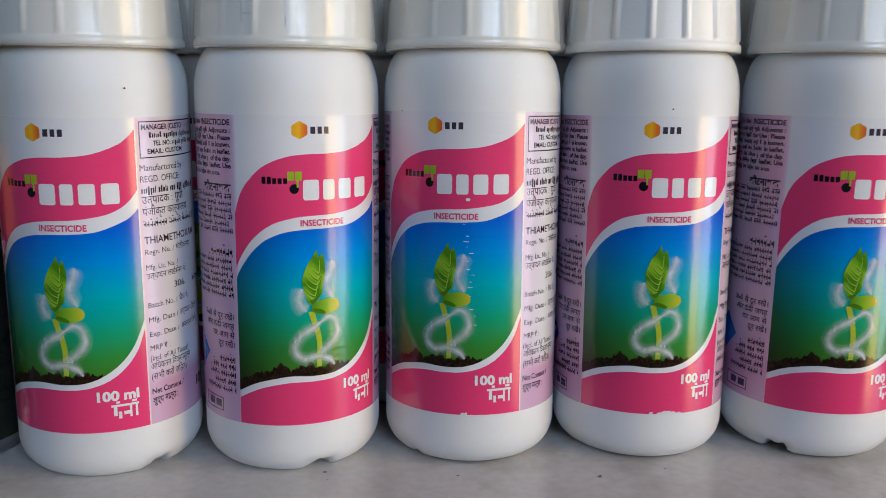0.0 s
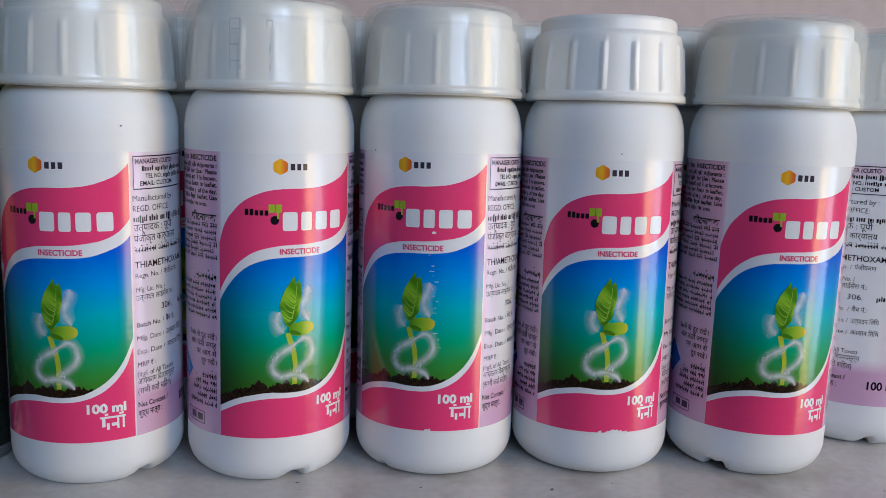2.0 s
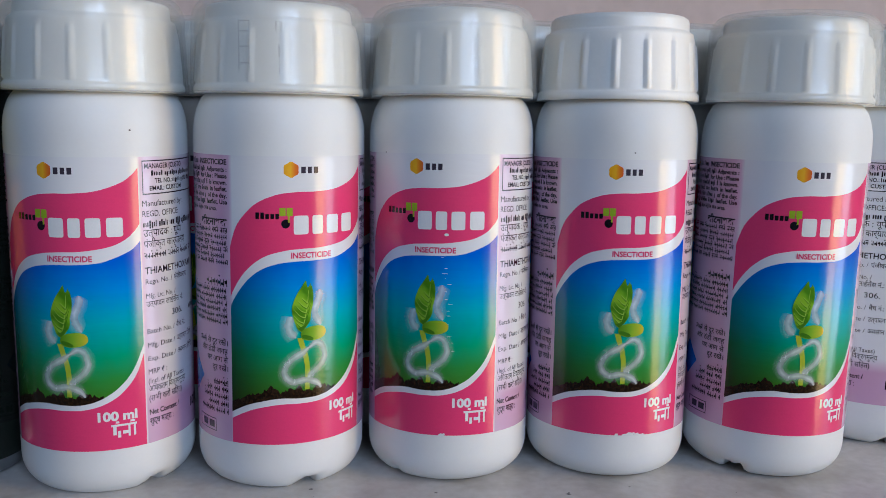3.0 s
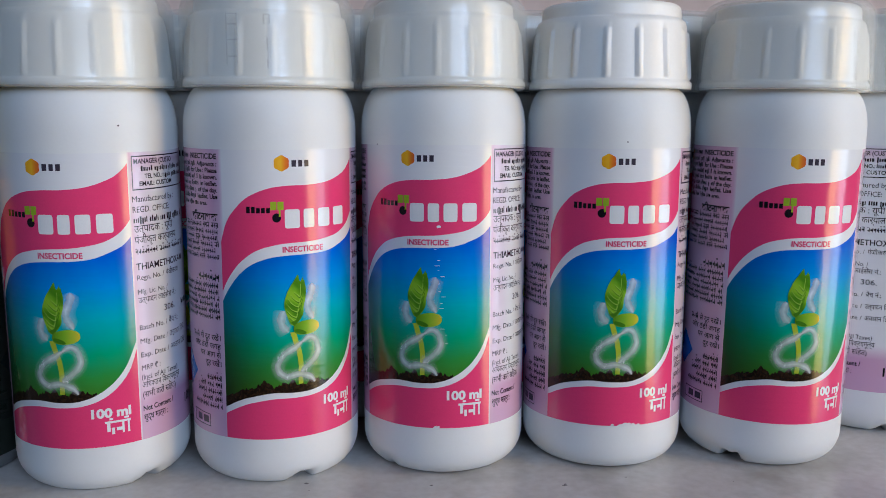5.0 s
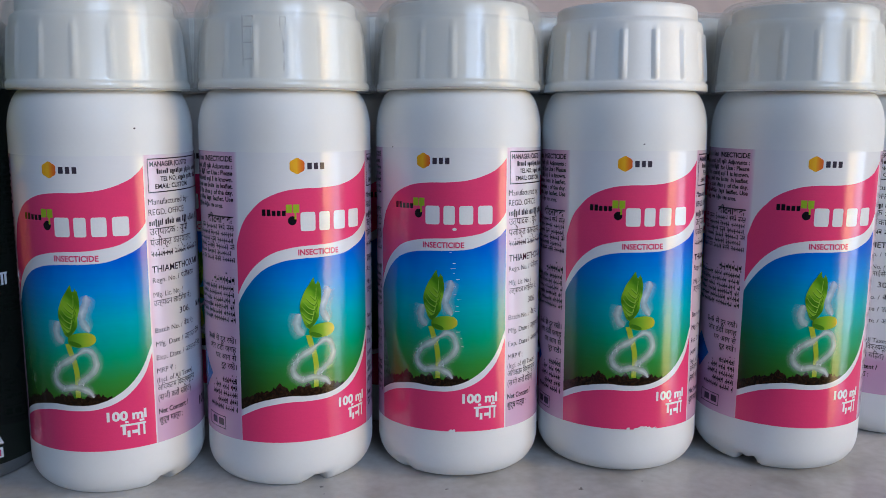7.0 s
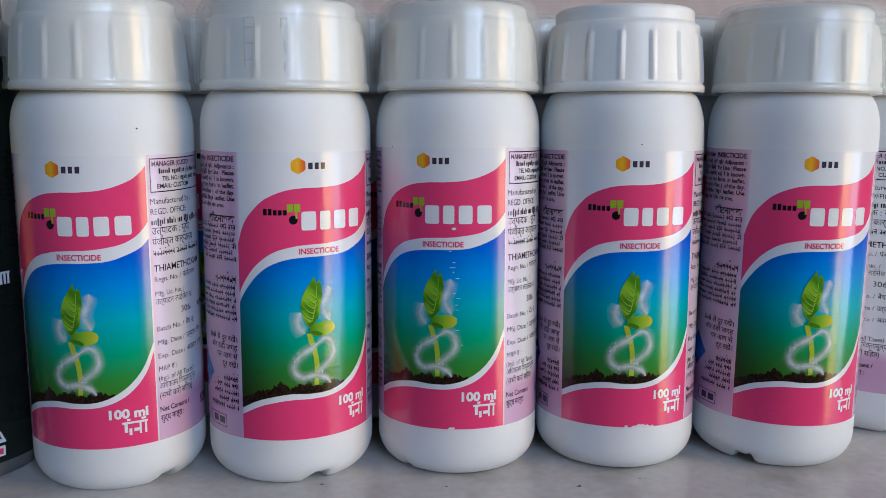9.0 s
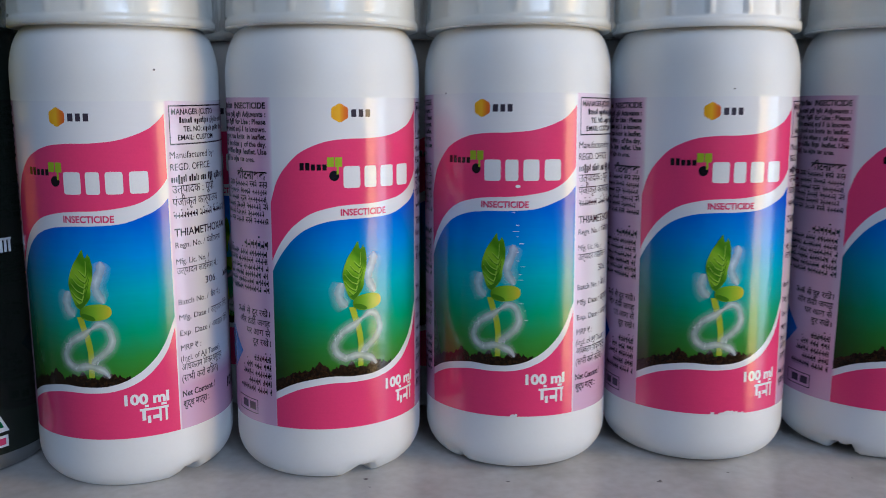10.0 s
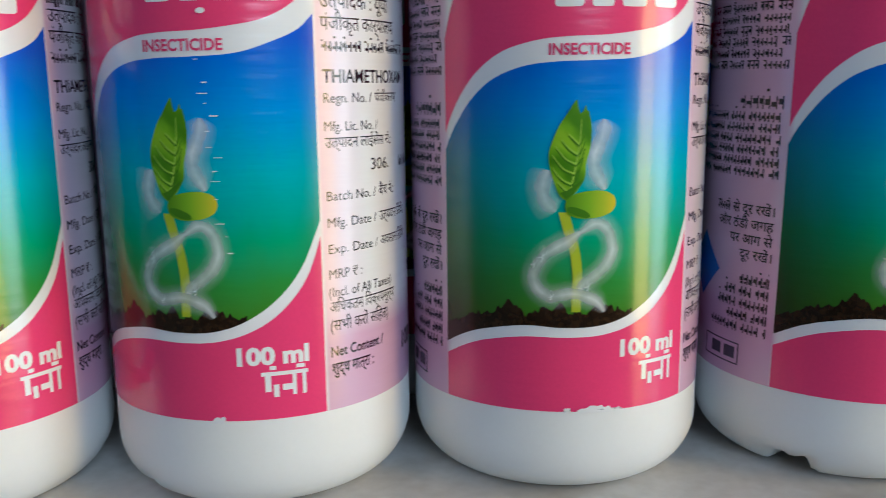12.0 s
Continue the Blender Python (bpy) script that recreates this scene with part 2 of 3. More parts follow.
def oval(th, z, wide, high, n=24, power=1.0, turn=0.0):
    """Outline of an ellipse (wide and high in mm)."""
    out = []
    for i in range(n):
        a = 2 * math.pi * i / n
        x = math.copysign(abs(math.cos(a)) ** power, math.cos(a)) * wide / 2
        y = math.copysign(abs(math.sin(a)) ** power, math.sin(a)) * high / 2
        out.append((th + (x * math.cos(turn) - y * math.sin(turn)) / MM_PER_DEG, z + x * math.sin(turn) + y * math.cos(turn)))
    return out


def lettering(words, th, z, high, layer, wide=None, bold=0.0, align="LEFT", radius=RADIUS):
    """Words in the built-in font, bent round the bottle; high: of the capitals in mm, wide: of the whole line in degrees."""
    cu = bpy.data.curves.new("words", "FONT")
    cu.body, cu.size, cu.resolution_u, cu.offset = words, 1.0, 3, bold
    ob = new("words", cu)
    bpy.context.view_layer.update()
    me = bpy.data.meshes.new_from_object(ob.evaluated_get(bpy.context.evaluated_depsgraph_get()))
    bpy.data.objects.remove(ob)
    bpy.data.curves.remove(cu)
    bm = bmesh.new()
    bm.from_mesh(me)
    bpy.data.meshes.remove(me)
    x0, x1 = min(p.co.x for p in bm.verts), max(p.co.x for p in bm.verts)
    sy = high / 0.70
    sx = wide * MM_PER_DEG / (x1 - x0) if wide else sy
    span = (x1 - x0) * sx / MM_PER_DEG
    start = th - (span if align == "RIGHT" else 0)
    place = {}
    for p in bm.verts:
        a, h = start + (p.co.x - x0) * sx / MM_PER_DEG, z + p.co.y * sy
        p.co = wrap(a, h, layer, radius)
        place[p] = ((a + 180) / 360, h / 100)
    return uv_faces(bm, place)


def bars(rng, th0, th1, z, high, layer, letter=0.62, radius=RADIUS, hung=False):
    """A line of writing too small to read: plain bars with gaps between the words; hung: bars below a head bar, or "loose" with none."""
    bm, place = bmesh.new(), {}

    def bar(a0, a1, z0, z1):
        q = [bm.verts.new(wrap(x, y, layer, radius)) for x, y in ((a0, z0), (a1, z0), (a1, z1), (a0, z1))]
        for vert in q:
            place[vert] = (0.5, 0.5)
        bm.faces.new(q)
    a, left, word = th0, rng.randint(3, 8), th0
    while a < th1 - 0.5:
        w = min(0.72 * letter * rng.uniform(0.5, 1.2) / MM_PER_DEG, th1 - a)
        if hung:
            w = min(letter * rng.uniform(0.9, 1.3) / MM_PER_DEG, th1 - a)
            thin = 0.2 / MM_PER_DEG
            bar(a + w - thin, a + w, z, z + high * 0.72)
            mid = z + high * rng.uniform(0.12, 0.3)
            bar(a + 0.1 * w, a + w - thin, mid, mid + high * rng.uniform(0.16, 0.34))
            if rng.random() < 0.25:
                bar(a + 0.3 * w, a + 0.8 * w, z + high * 0.95, z + high * 1.1)
        else:
            low = z - (high * 0.25 if rng.random() < 0.12 else 0)
            bar(a, a + w, low, z + high * rng.choice((0.62, 0.7, 0.72, 0.95)))
        left -= 1
        if not left or a + w >= th1 - 0.6:
            if hung is True:
                bar(word, a + w, z + high * 0.72, z + high * 0.84)
            left = rng.randint(3, 8)
            a += w + 0.7 / MM_PER_DEG
            word = a
        else:
            a += w + (0.08 if hung else 0.2) / MM_PER_DEG
    return uv_faces(bm, place)


def ribbon(path, wide, layer, radius=RADIUS):
    """Soft printed stroke along (angle, height); u runs across it."""
    bm, place, prev = bmesh.new(), {}, None
    n = len(path)
    for i, (th, z) in enumerate(path):
        (a0, z0), (a1, z1) = path[max(i - 1, 0)], path[min(i + 1, n - 1)]
        dx, dz = (a1 - a0) * MM_PER_DEG, z1 - z0
        k = math.hypot(dx, dz) or 1
        nx, nzz = -dz / k, dx / k
        end = min(1.0, 6 * min(i, n - 1 - i) / n + 0.25)
        row = []
        for j in range(9):
            s = (j / 8 - 0.5) * wide * end
            vert = bm.verts.new(wrap(th + s * nx / MM_PER_DEG, z + s * nzz, layer + 0.3 * i / n, radius))
            place[vert] = (j / 8, i / n)
            row.append(vert)
        if prev:
            for j in range(8):
                bm.faces.new((prev[j], prev[j + 1], row[j + 1], row[j]))
        prev = row
    return uv_faces(bm, place)


# ---- the room ----
def slab(name, dims, mat, label, category):
    return tagged(part(name, box(bmesh.new(), *dims), mat), label, category, kind="structure")


def wall_with_opening(name, along, dims, hole, mat, label):
    """A wall from four blocks round its opening. along: the axis it runs along; dims: start, end, two faces, height range."""
    a0, a1, f0, f1, z0, z1 = dims
    h0, h1, g0, g1 = hole
    bm = bmesh.new()
    for p0, p1, q0, q1 in ((a0, h0, z0, z1), (h1, a1, z0, z1), (h0, h1, z0, g0), (h0, h1, g1, z1)):
        if along == "x":
            box(bm, p0, p1, f0, f1, q0, q1)
        else:
            box(bm, f0, f1, p0, p1, q0, q1)
    return tagged(part(name, bm, mat), label, "wall", kind="structure")


BACK = 0.30
# all but the back wall is unseen, added dark to keep stray light low
slab("floor", (-1.6, 1.05, -2.4, BACK + 0.1, -0.96, -0.9), unseen_floor_tile, "added unseen floor, dark grey-brown to cut bounced light", "floor")
slab("ceiling", (-1.6, 1.05, -2.4, BACK + 0.1, 1.9, 1.95), dark_unseen_paint, "added unseen ceiling, painted dark to cut bounced light", "ceiling")
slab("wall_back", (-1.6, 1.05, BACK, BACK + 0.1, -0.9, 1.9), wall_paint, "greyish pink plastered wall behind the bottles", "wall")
slab("unseen_wall_left", (-1.6, -1.5, -2.3, BACK, -0.9, 1.9), dark_unseen_paint, "added unseen side wall, painted dark to cut bounced light", "wall")
wall_with_opening("unseen_wall_right", "y", (-1.05, BACK, 0.95, 1.05, -0.9, 1.9), (-0.66, -0.10, -0.32, 0.76), dark_unseen_paint, "added unseen side wall, painted dark, with a tall window opening")
# the openings of these two walls are made up to hold the fill lamps
wall_with_opening("unseen_wall_right_near", "y", (-2.3, -1.05, 0.95, 1.05, -0.9, 1.9), (-2.25, -1.45, 0.40, 1.70), dark_unseen_paint, "added unseen side wall, painted dark, with a wide opening for a fill lamp")
wall_with_opening("unseen_wall_front", "x", (-1.6, 1.05, -2.4, -2.3, -0.9, 1.9), (0.40, 0.92, 0.40, 1.70), dark_unseen_paint, "added unseen wall, painted dark, with an opening for a fill lamp")


def ragged_shelf(x0, x1, front, back, thick, step=0.0015):
    """A shelf board whose front edge is chipped along its length."""
    bm, prev = bmesh.new(), None
    n = int((x1 - x0) / step)
    for i in range(n + 1):
        x = x0 + (x1 - x0) * i / n
        chip = 0.0009 * noise.noise((x * 160, 0, 0)) + 0.0007 * noise.noise((x * 430, 5, 0))
        drop = 0.0006 + 0.0006 * abs(noise.noise((x * 300, 9, 0)))
        y = front + chip
        col = [bm.verts.new(p) for p in ((x, back, 0), (x, y + 0.0022, 0), (x, y + 0.0006, -drop * 0.6), (x, y, -drop * 2), (x, y + 0.0004, -thick), (x, back, -thick))]
        if prev:
            for j in range(6):
                bm.faces.new((prev[j], prev[(j + 1) % 6], col[(j + 1) % 6], col[j]))
        else:
            bm.faces.new(col)
        prev = col
    bm.faces.new(list(reversed(prev)))
    bmesh.ops.recalc_face_normals(bm, faces=bm.faces)
    return bm


tagged(part("shelf", ragged_shelf(-0.9, 0.9, -0.0387, BACK - 0.002, 0.03), shelf_paint), "white-grey shelf slab with chipped front edge and brown stains", "shelf", kind="structure")

# window frame of the side window, with a mullion
window = tagged(new("window_1"), "tall side window with a plain frame", "window", kind="structure")
frame_paint = material("frame_paint", (0.10, 0.07, 0.05), 0.5, grain=0.2, grain_scale=80, stain=0.2, stain_scale=8)
for y0, y1, z0, z1 in ((-0.66, -0.638, -0.32, 0.76), (-0.118, -0.10, -0.32, 0.76), (-0.638, -0.118, -0.32, -0.295), (-0.638, -0.118, 0.735, 0.76)):
    part("window_frame", box(bmesh.new(), 0.905, 0.945, y0, y1, z0, z1), frame_paint, window)
part("mullion", box(bmesh.new(), 0.91, 0.94, -0.364, -0.352, -0.295, 0.735), frame_paint, window)


# ---- bottles ----
def notched(mid, half, rng):
    """A ragged cut in the foot of a bottle, round the angle mid (degrees)."""
    rough = [rng.uniform(-0.35, 0.35) for _ in range(97)]

    def bulge(a, r, z):
        d = (math.degrees(a) - mid + 180) % 360 - 180
        if z < 3.6 and abs(d) < half:
            deep = 3.3 * min(1.0, (half - d) / 3.0, (half + d) / 9.0) + rough[int(a * 15) % 97]
            return r - 0.4, max(z, min(deep, 3.5))
        return r, z
    return bulge


def bottle_body(parent, rng, mid, half):
    prof = [(11.0, 1.2), (13.0, 0.3), (14.2, 0.0)]
    prof += [(14.2 + 6.65 * math.sin(radians(a)) ** 0.92, 7.5 - 7.5 * math.cos(radians(a))) for a in range(10, 91, 8)]
    prof += [(20.85, z) for z in (9, 12.5)] + [(20.84, z) for z in (30, 50, 70, 81, 85)]
    prof += [(16.4 + 4.45 * math.cos(radians(a)), 85 + 10.6 * math.sin(radians(a))) for a in range(10, 81, 10)]
    prof += [(16.4, 96.3), (16.4, 100)]
    return part("body", turned(prof, 120, notched(mid, half, rng)), hdpe, parent)


def bottle_cap(parent):
    prof = [(17.0, 95.4), (20.2, 95.0), (20.5, 95.2), (20.5, 96.7), (20.2, 97.0), (19.95, 97.2), (19.9, 97.6)]
    prof += [(19.85, 98.0), (19.5, 102.5), (19.1, 107), (18.95, 108.9), (18.9, 109.3), (18.75, 110.8), (18.45, 111.6), (17.9, 112.0), (17.55, 112.15)]
    prof += [(17.42, 112.5), (17.4, 114.4), (17.15, 115.2), (16.5, 115.7), (15.6, 115.8), (12, 115.8), (3, 115.8)]

    def ribs(a, r, z):
        if 97.9 < z < 109.0:
            k = (math.degrees(a) - 3.7 + 11.25) % 22.5 - 11.25
            return r + (0.5 if abs(k) < 2.0 else 0.0), z
        return r, z
    return part("cap", turned(prof, 288, ribs), cap_plastic, parent)


def measuring_cup(parent, turn):
    prof = [(20.7, 95.5), (21.5, 95.3), (21.75, 95.6), (21.75, 96.6), (21.4, 97.0), (21.3, 98), (21.1, 104), (20.9, 109.5)]
    prof += [(16.9 + 4.0 * math.cos(radians(a)), 111.8 + 5.4 * math.sin(radians(a))) for a in range(0, 81, 10)] + [(15, 117.25), (3, 117.3)]
    inner = [(r - 0.75 if r > 4 else r, z - (0.75 if z > 111 else 0)) for r, z in reversed(prof)]
    cup = part("measuring_cup", turned(prof + inner, 96, closed=True), cup_plastic, parent, "frosted clear measuring cup over the cap")
    # moulded scale: two uprights with rungs, and small raised figures beside it as plain bars
    marks = [(-46.5, 0.5, 99.5, 111.0), (-40.0, 0.5, 99.5, 111.0)] + [(-43.2, 3.2, z, z + 0.35) for z in (101.4, 105.0, 108.4, 110.6)]
    marks += [(-24.0, 0.5, 108.6, 110.6), (-20.5, 0.5, 108.6, 110.6), (-22.2, 2.0, 110.5, 110.8), (-22.0, 0.6, 103.0, 105.6), (-22.0, 0.5, 99.0, 101.0)]
    for a, w, z0, z1 in marks:
        part("graduation_mark", flat(a + turn - w, a + turn + w, z0, z1, 2, 21.3 - 0.033 * (z0 - 97)), cup_plastic, cup)
    return cup


LEFT, RIGHT = -55.4, 40.8


def spline(*knots):
    """A smooth outline through a few (angle, height) knots, as a function of the angle."""
    def slope(i):
        a, b = knots[max(i - 1, 0)], knots[min(i + 1, len(knots) - 1)]
        return (b[1] - a[1]) / (b[0] - a[0])

    def height(th):
        i = 0
        while i < len(knots) - 2 and th > knots[i + 1][0]:
            i += 1
        (x0, y0), (x1, y1) = knots[i], knots[i + 1]
        w = x1 - x0
        q = min(max((th - x0) / w, 0.0), 1.0)
        return ((1 + 2 * q) * (1 - q) ** 2 * y0 + q * (1 - q) ** 2 * w * slope(i)
                + q * q * (3 - 2 * q) * y1 + q * q * (q - 1) * w * slope(i + 1))
    return height


band_top = spline((-57, 58.0), (-51.4, 64.3), (-43, 68.4), (-36, 70.5), (-24, 72.3), (-12, 72.9), (1, 73.0), (16, 73.6), (31, 75.5), (38, 77.4), (41, 78.7))
band_foot = spline((-57, 46.2), (-55, 48.5), (-49.5, 52.1), (-42, 55.4), (-32, 58.0), (-20, 59.3), (-10, 59.7), (4, 59.9), (17, 60.5), (25, 61.2), (33, 62.7), (38.5, 64.6), (41, 65.9))
picture_top = spline((-56.5, 45.0), (-54, 47.0), (-49.5, 49.6), (-43, 52.5), (-35, 54.8), (-24, 56.3), (-12, 56.8), (1, 56.9), (16, 57.3), (28, 58.7), (36, 60.1), (41, 61.9))
picture_foot = spline((-56, 20.2), (-46, 22.1), (-37, 23.2), (-23, 24.1), (-10, 23.9), (3, 24.1), (14, 25.3), (25, 27.9), (34, 31.8), (41, 37.4))
foot_top = spline((-56, 18.6), (-46, 20.5), (-37, 21.7), (-23, 22.6), (-8, 22.6), (5, 22.9), (17, 24.2), (27, 26.6), (36, 30.7), (41.5, 36.0))


def soil_top(th):
    rough = 0.9 * noise.noise((th * 0.12, 0, 0)) + 0.7 * noise.noise((th * 0.33, 3, 0)) + 0.3 * noise.noise((th * 0.9, 7, 0))
    return 26.3 - 3.4 * (max(0.0, -th - 30) / 25) ** 1.2 + rough * 1.5


def curved(pts, steps=9):
    """A smooth line through a few places."""
    out = []
    pts = [pts[0], *pts, pts[-1]]
    for k in range(1, len(pts) - 2):
        for i in range(steps):
            q = i / steps
            c = []
            for d in (0, 1):
                p0, p1, p2, p3 = (pts[k + o][d] for o in (-1, 0, 1, 2))
                c.append(0.5 * (2 * p1 + (p2 - p0) * q + (2 * p0 - 5 * p1 + 4 * p2 - p3) * q * q + (3 * p1 - p0 - 3 * p2 + p3) * q ** 3))
            out.append(tuple(c))
    return out


SWIRL = ((((3.2, 49.9), (2.4, 47.8), (-0.2, 45.4), (0.8, 43.4), (4.0, 41.2)), 4.6),
         (((-15.4, 43.8), (-17.2, 42.0), (-16.0, 40.0), (-12.6, 38.6)), 4.8),
         (((-4.4, 36.0), (1.0, 37.2), (5.4, 36.2), (6.8, 33.8), (3.6, 31.4), (-2.7, 29.6), (-5.0, 28.6)), 3.5),
         (((-4.0, 36.2), (-9.0, 34.9), (-15.4, 33.4), (-19.6, 31.2), (-19.0, 29.1), (-14.2, 28.0), (-6.4, 28.3), (1.2, 27.4), (4.5, 25.8)), 3.7))


def leaf_outline():
    """A folded leaf with a notched tip, leaning a little to the right."""
    left = curved([(-9.2, 40.0), (-11.8, 40.8), (-13.8, 42.8), (-15.3, 44.9), (-14.7, 46.7), (-12.2, 49.0), (-9.4, 50.6), (-6.3, 52.4)], 4)
    tip = [(-6.1, 52.3), (-5.6, 51.2), (-5.0, 50.6), (-4.3, 50.8), (-3.2, 51.6), (-2.9, 51.0), (-2.2, 50.9)]
    right = curved([(-2.0, 50.5), (-1.2, 48.9), (-1.5, 46.6), (-2.8, 44.7), (-3.3, 42.7), (-6.6, 40.8)], 4)
    return [*left, *tip, *right]


LEAF_RIB = ((-8.8, 40.4), (-6.6, 43.7), (-5.1, 47.2), (-4.6, 50.3))


def label_sleeve(parent, front=True, left_text=True, right_text=True, seed=3):
    """The printed label with its picture and writing."""
    rng = random.Random(seed)
    lab = part("label", patch(-180, 180, lambda a: 12.7, lambda a: 81.0, 0, 120, 1), label_film, parent, "glossy printed film label")

    def ink(name, bm, mat, label=""):
        return part(name, bm, mat, lab, label)
    if front:
        ink("pink_band", patch(LEFT, RIGHT, band_foot, band_top, 1, 64, 6), pink)
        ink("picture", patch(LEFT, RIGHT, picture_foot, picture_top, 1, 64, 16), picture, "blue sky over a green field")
        ink("pink_foot", patch(LEFT, RIGHT, lambda a: 12.75, foot_top, 1, 64, 4), pink)
        ink("soil", patch(LEFT, 15, picture_foot, lambda a: max(picture_foot(a), soil_top(a)), 2, 240, 2), soil)
        for k, (line, wide) in enumerate(SWIRL):
            ink("swirl", ribbon(curved(line), wide, 3 + 0.4 * k), swirl_print, "soft white glow winding round the sprout")
        for a, z, size in ((-17.0, 33.4, 1.0), (-19.8, 32.4, 0.7), (-1.5, 29.6, 0.8), (-14.0, 28.2, 0.6)):
            for dx, dz in ((1.9, 0.5), (-1.0, 1.0), (0.4, 1.1)):
                ink("sparkle", vein((a - dx * size, z - dz * size), (a + dx * size, z + dz * size), 0.13), white_print)
        ink("stem", stem_strip(curved([(-10.0, 38.6), (-8.4, 36.4), (-6.3, 33.9), (-5.2, 30.9), (-5.4, 28.4), (-5.5, 25.4)], 4)), stem_print)
        ink("leaf", blob(leaf_outline(), 5), leaf_print)
        rib = curved(LEAF_RIB, 6)
        ink("leaf_vein", stroke(rib, 0.26, 6), leaf_pale)
        for k in range(6):
            a, z = rib[1 + 2 * k]
            reach = (0.55, 0.9, 1.0, 0.95, 0.75, 0.5)[k]
            for side, mat, up in ((-1, leaf_dark, 0.0), (-1, leaf_pale, 0.28), (1, leaf_dark, 0.0)):
                far = 7.6 if side < 0 else 3.4
                ink("leaf_vein", stroke(curved([(a, z + up), (a + side * far * 0.5 * reach, z + up + 0.7), (a + side * far * reach, z + up + 2.2 * reach + 0.3)], 5), 0.24, 6), mat)
        ink("leaf_shade", blob([(-11.4, 41.0), (-9.2, 40.1), (-6.8, 40.9), (-4.0, 42.6), (-6.6, 42.0), (-9.0, 41.3)], 6.4), leaf_dark)
        ink("cotyledon", blob(oval(-1.1, 39.55, 6.3, 3.4, 28, 0.85, 0.09), 7), seed_print)
        ink("cotyledon_shade", blob(oval(-5.2, 38.6, 3.0, 1.0, 16, 0.9, -0.35), 7.5), leaf_dark)
        # maker's mark: an orange hexagon and three dark bars
        ink("orange_mark", blob(rounded_hexagon(-15.2, 78.0, 1.85), 1), orange_mark)
        for a0, a1 in ((-8.9, -6.0), (-4.6, -2.0), (-0.6, 2.2)):
            ink("mark_bar", flat(a0, a1, 77.2, 78.7, 1), grey_print)
        # product mark: plain blocks
        for k in range(5):
            ink("small_block", flat(-37.5 + 3.1 * k, -35.2 + 3.1 * k, 66.7, 68.2 if k < 2 else 67.9, 2), black_print)
        for k in range(2):
            ink("lime_block", flat(-22.6 + 4.4 * k, -18.8 + 4.4 * k, 67.4, 69.3, 3), lime_print)
        ink("seed_mark", blob(oval(-18.8, 65.6, 2.0, 2.1, 16), 2), black_print)
        ink("seed_mark_stem", flat(-17.4, -16.3, 65.9, 67.5, 3), lime_print)
        for a, wide in ((-9.0, 3.5), (2.0, 2.7), (13.0, 3.3), (25.6, 3.6)):
            ink("white_block", blob(oval(a, 65.3, wide, 4.4, 24, 0.25), 2), white_print)
        ink("kind_lettering", lettering("INSECTICIDE", -15.6, 57.6, 1.3, 2, 27.4, 0.03), magenta_print)
        ink("volume_lettering", lettering("100 ml", 10.8, 19.9, 2.1, 2, 24.2, 0.045), white_print)
        ink("script_bar", flat(18.6, 34.4, 18.35, 18.85, 2), white_print)
        for a0, a1, z0, z1 in ((19.8, 21.8, 16.3, 18.4), (22.6, 24.4, 15.6, 17.2), (25.6, 29.2, 16.4, 17.2), (29.0, 30.3, 15.7, 18.4), (32.4, 33.7, 15.7, 18.4), (21.5, 23.6, 19.1, 19.6), (30.4, 33.4, 19.1, 19.6)):
            ink("script_bar", flat(a0, a1, z0, z1, 2), white_print)
    if right_text:
        for a0, a1, z0, z1 in ((43.6, 98, 79.9, 80.15), (43.6, 98, 72.3, 72.55), (43.6, 44.2, 72.5, 80.0), (97.4, 98, 72.5, 80.0)):
            ink("box_line", flat(a0, a1, z0, z1, 1), black_print)
        rows = (("MANAGER (CUSTO", 45.2, 78.3, 1.15, 33, 0.02), ("TEL NO.:", 52.5, 74.9, 1.05, 14.5, 0.02), ("EMAIL: CUSTOM", 48.6, 73.2, 1.05, 29, 0.02),
                ("Manufactured by :", 43.0, 69.6, 1.4, 36, 0.0), ("REGD. OFFICE:", 43.0, 67.2, 1.4, 30, 0.0), ("THIAMETHOXAM", 43.4, 53.8, 1.6, 45, 0.012),
                ("Regn. No. /", 43.6, 51.4, 1.2, 21, 0.0), ("Mfg. Lic. No. /", 43.6, 48.0, 1.2, 24, 0.0), ("306.", 63.5, 42.9, 1.5, 11, 0.0), ("Batch No. /", 43.6, 39.5, 1.2, 22, 0.0),
                ("Mfg. Date /", 43.6, 36.2, 1.2, 22, 0.0), ("Exp. Date /", 43.6, 32.9, 1.2, 22.5, 0.0), ("MRP \u20b9 :", 43.5, 29.7, 1.25, 14, 0.0),
                ("(Incl. of All Taxes)", 43.2, 27.4, 1.25, 31, 0.0), ("Net Content /", 43.2, 19.7, 1.3, 24.5, 0.02), ("100 ml", 83.5, 17.5, 2.3, 22, 0.03))
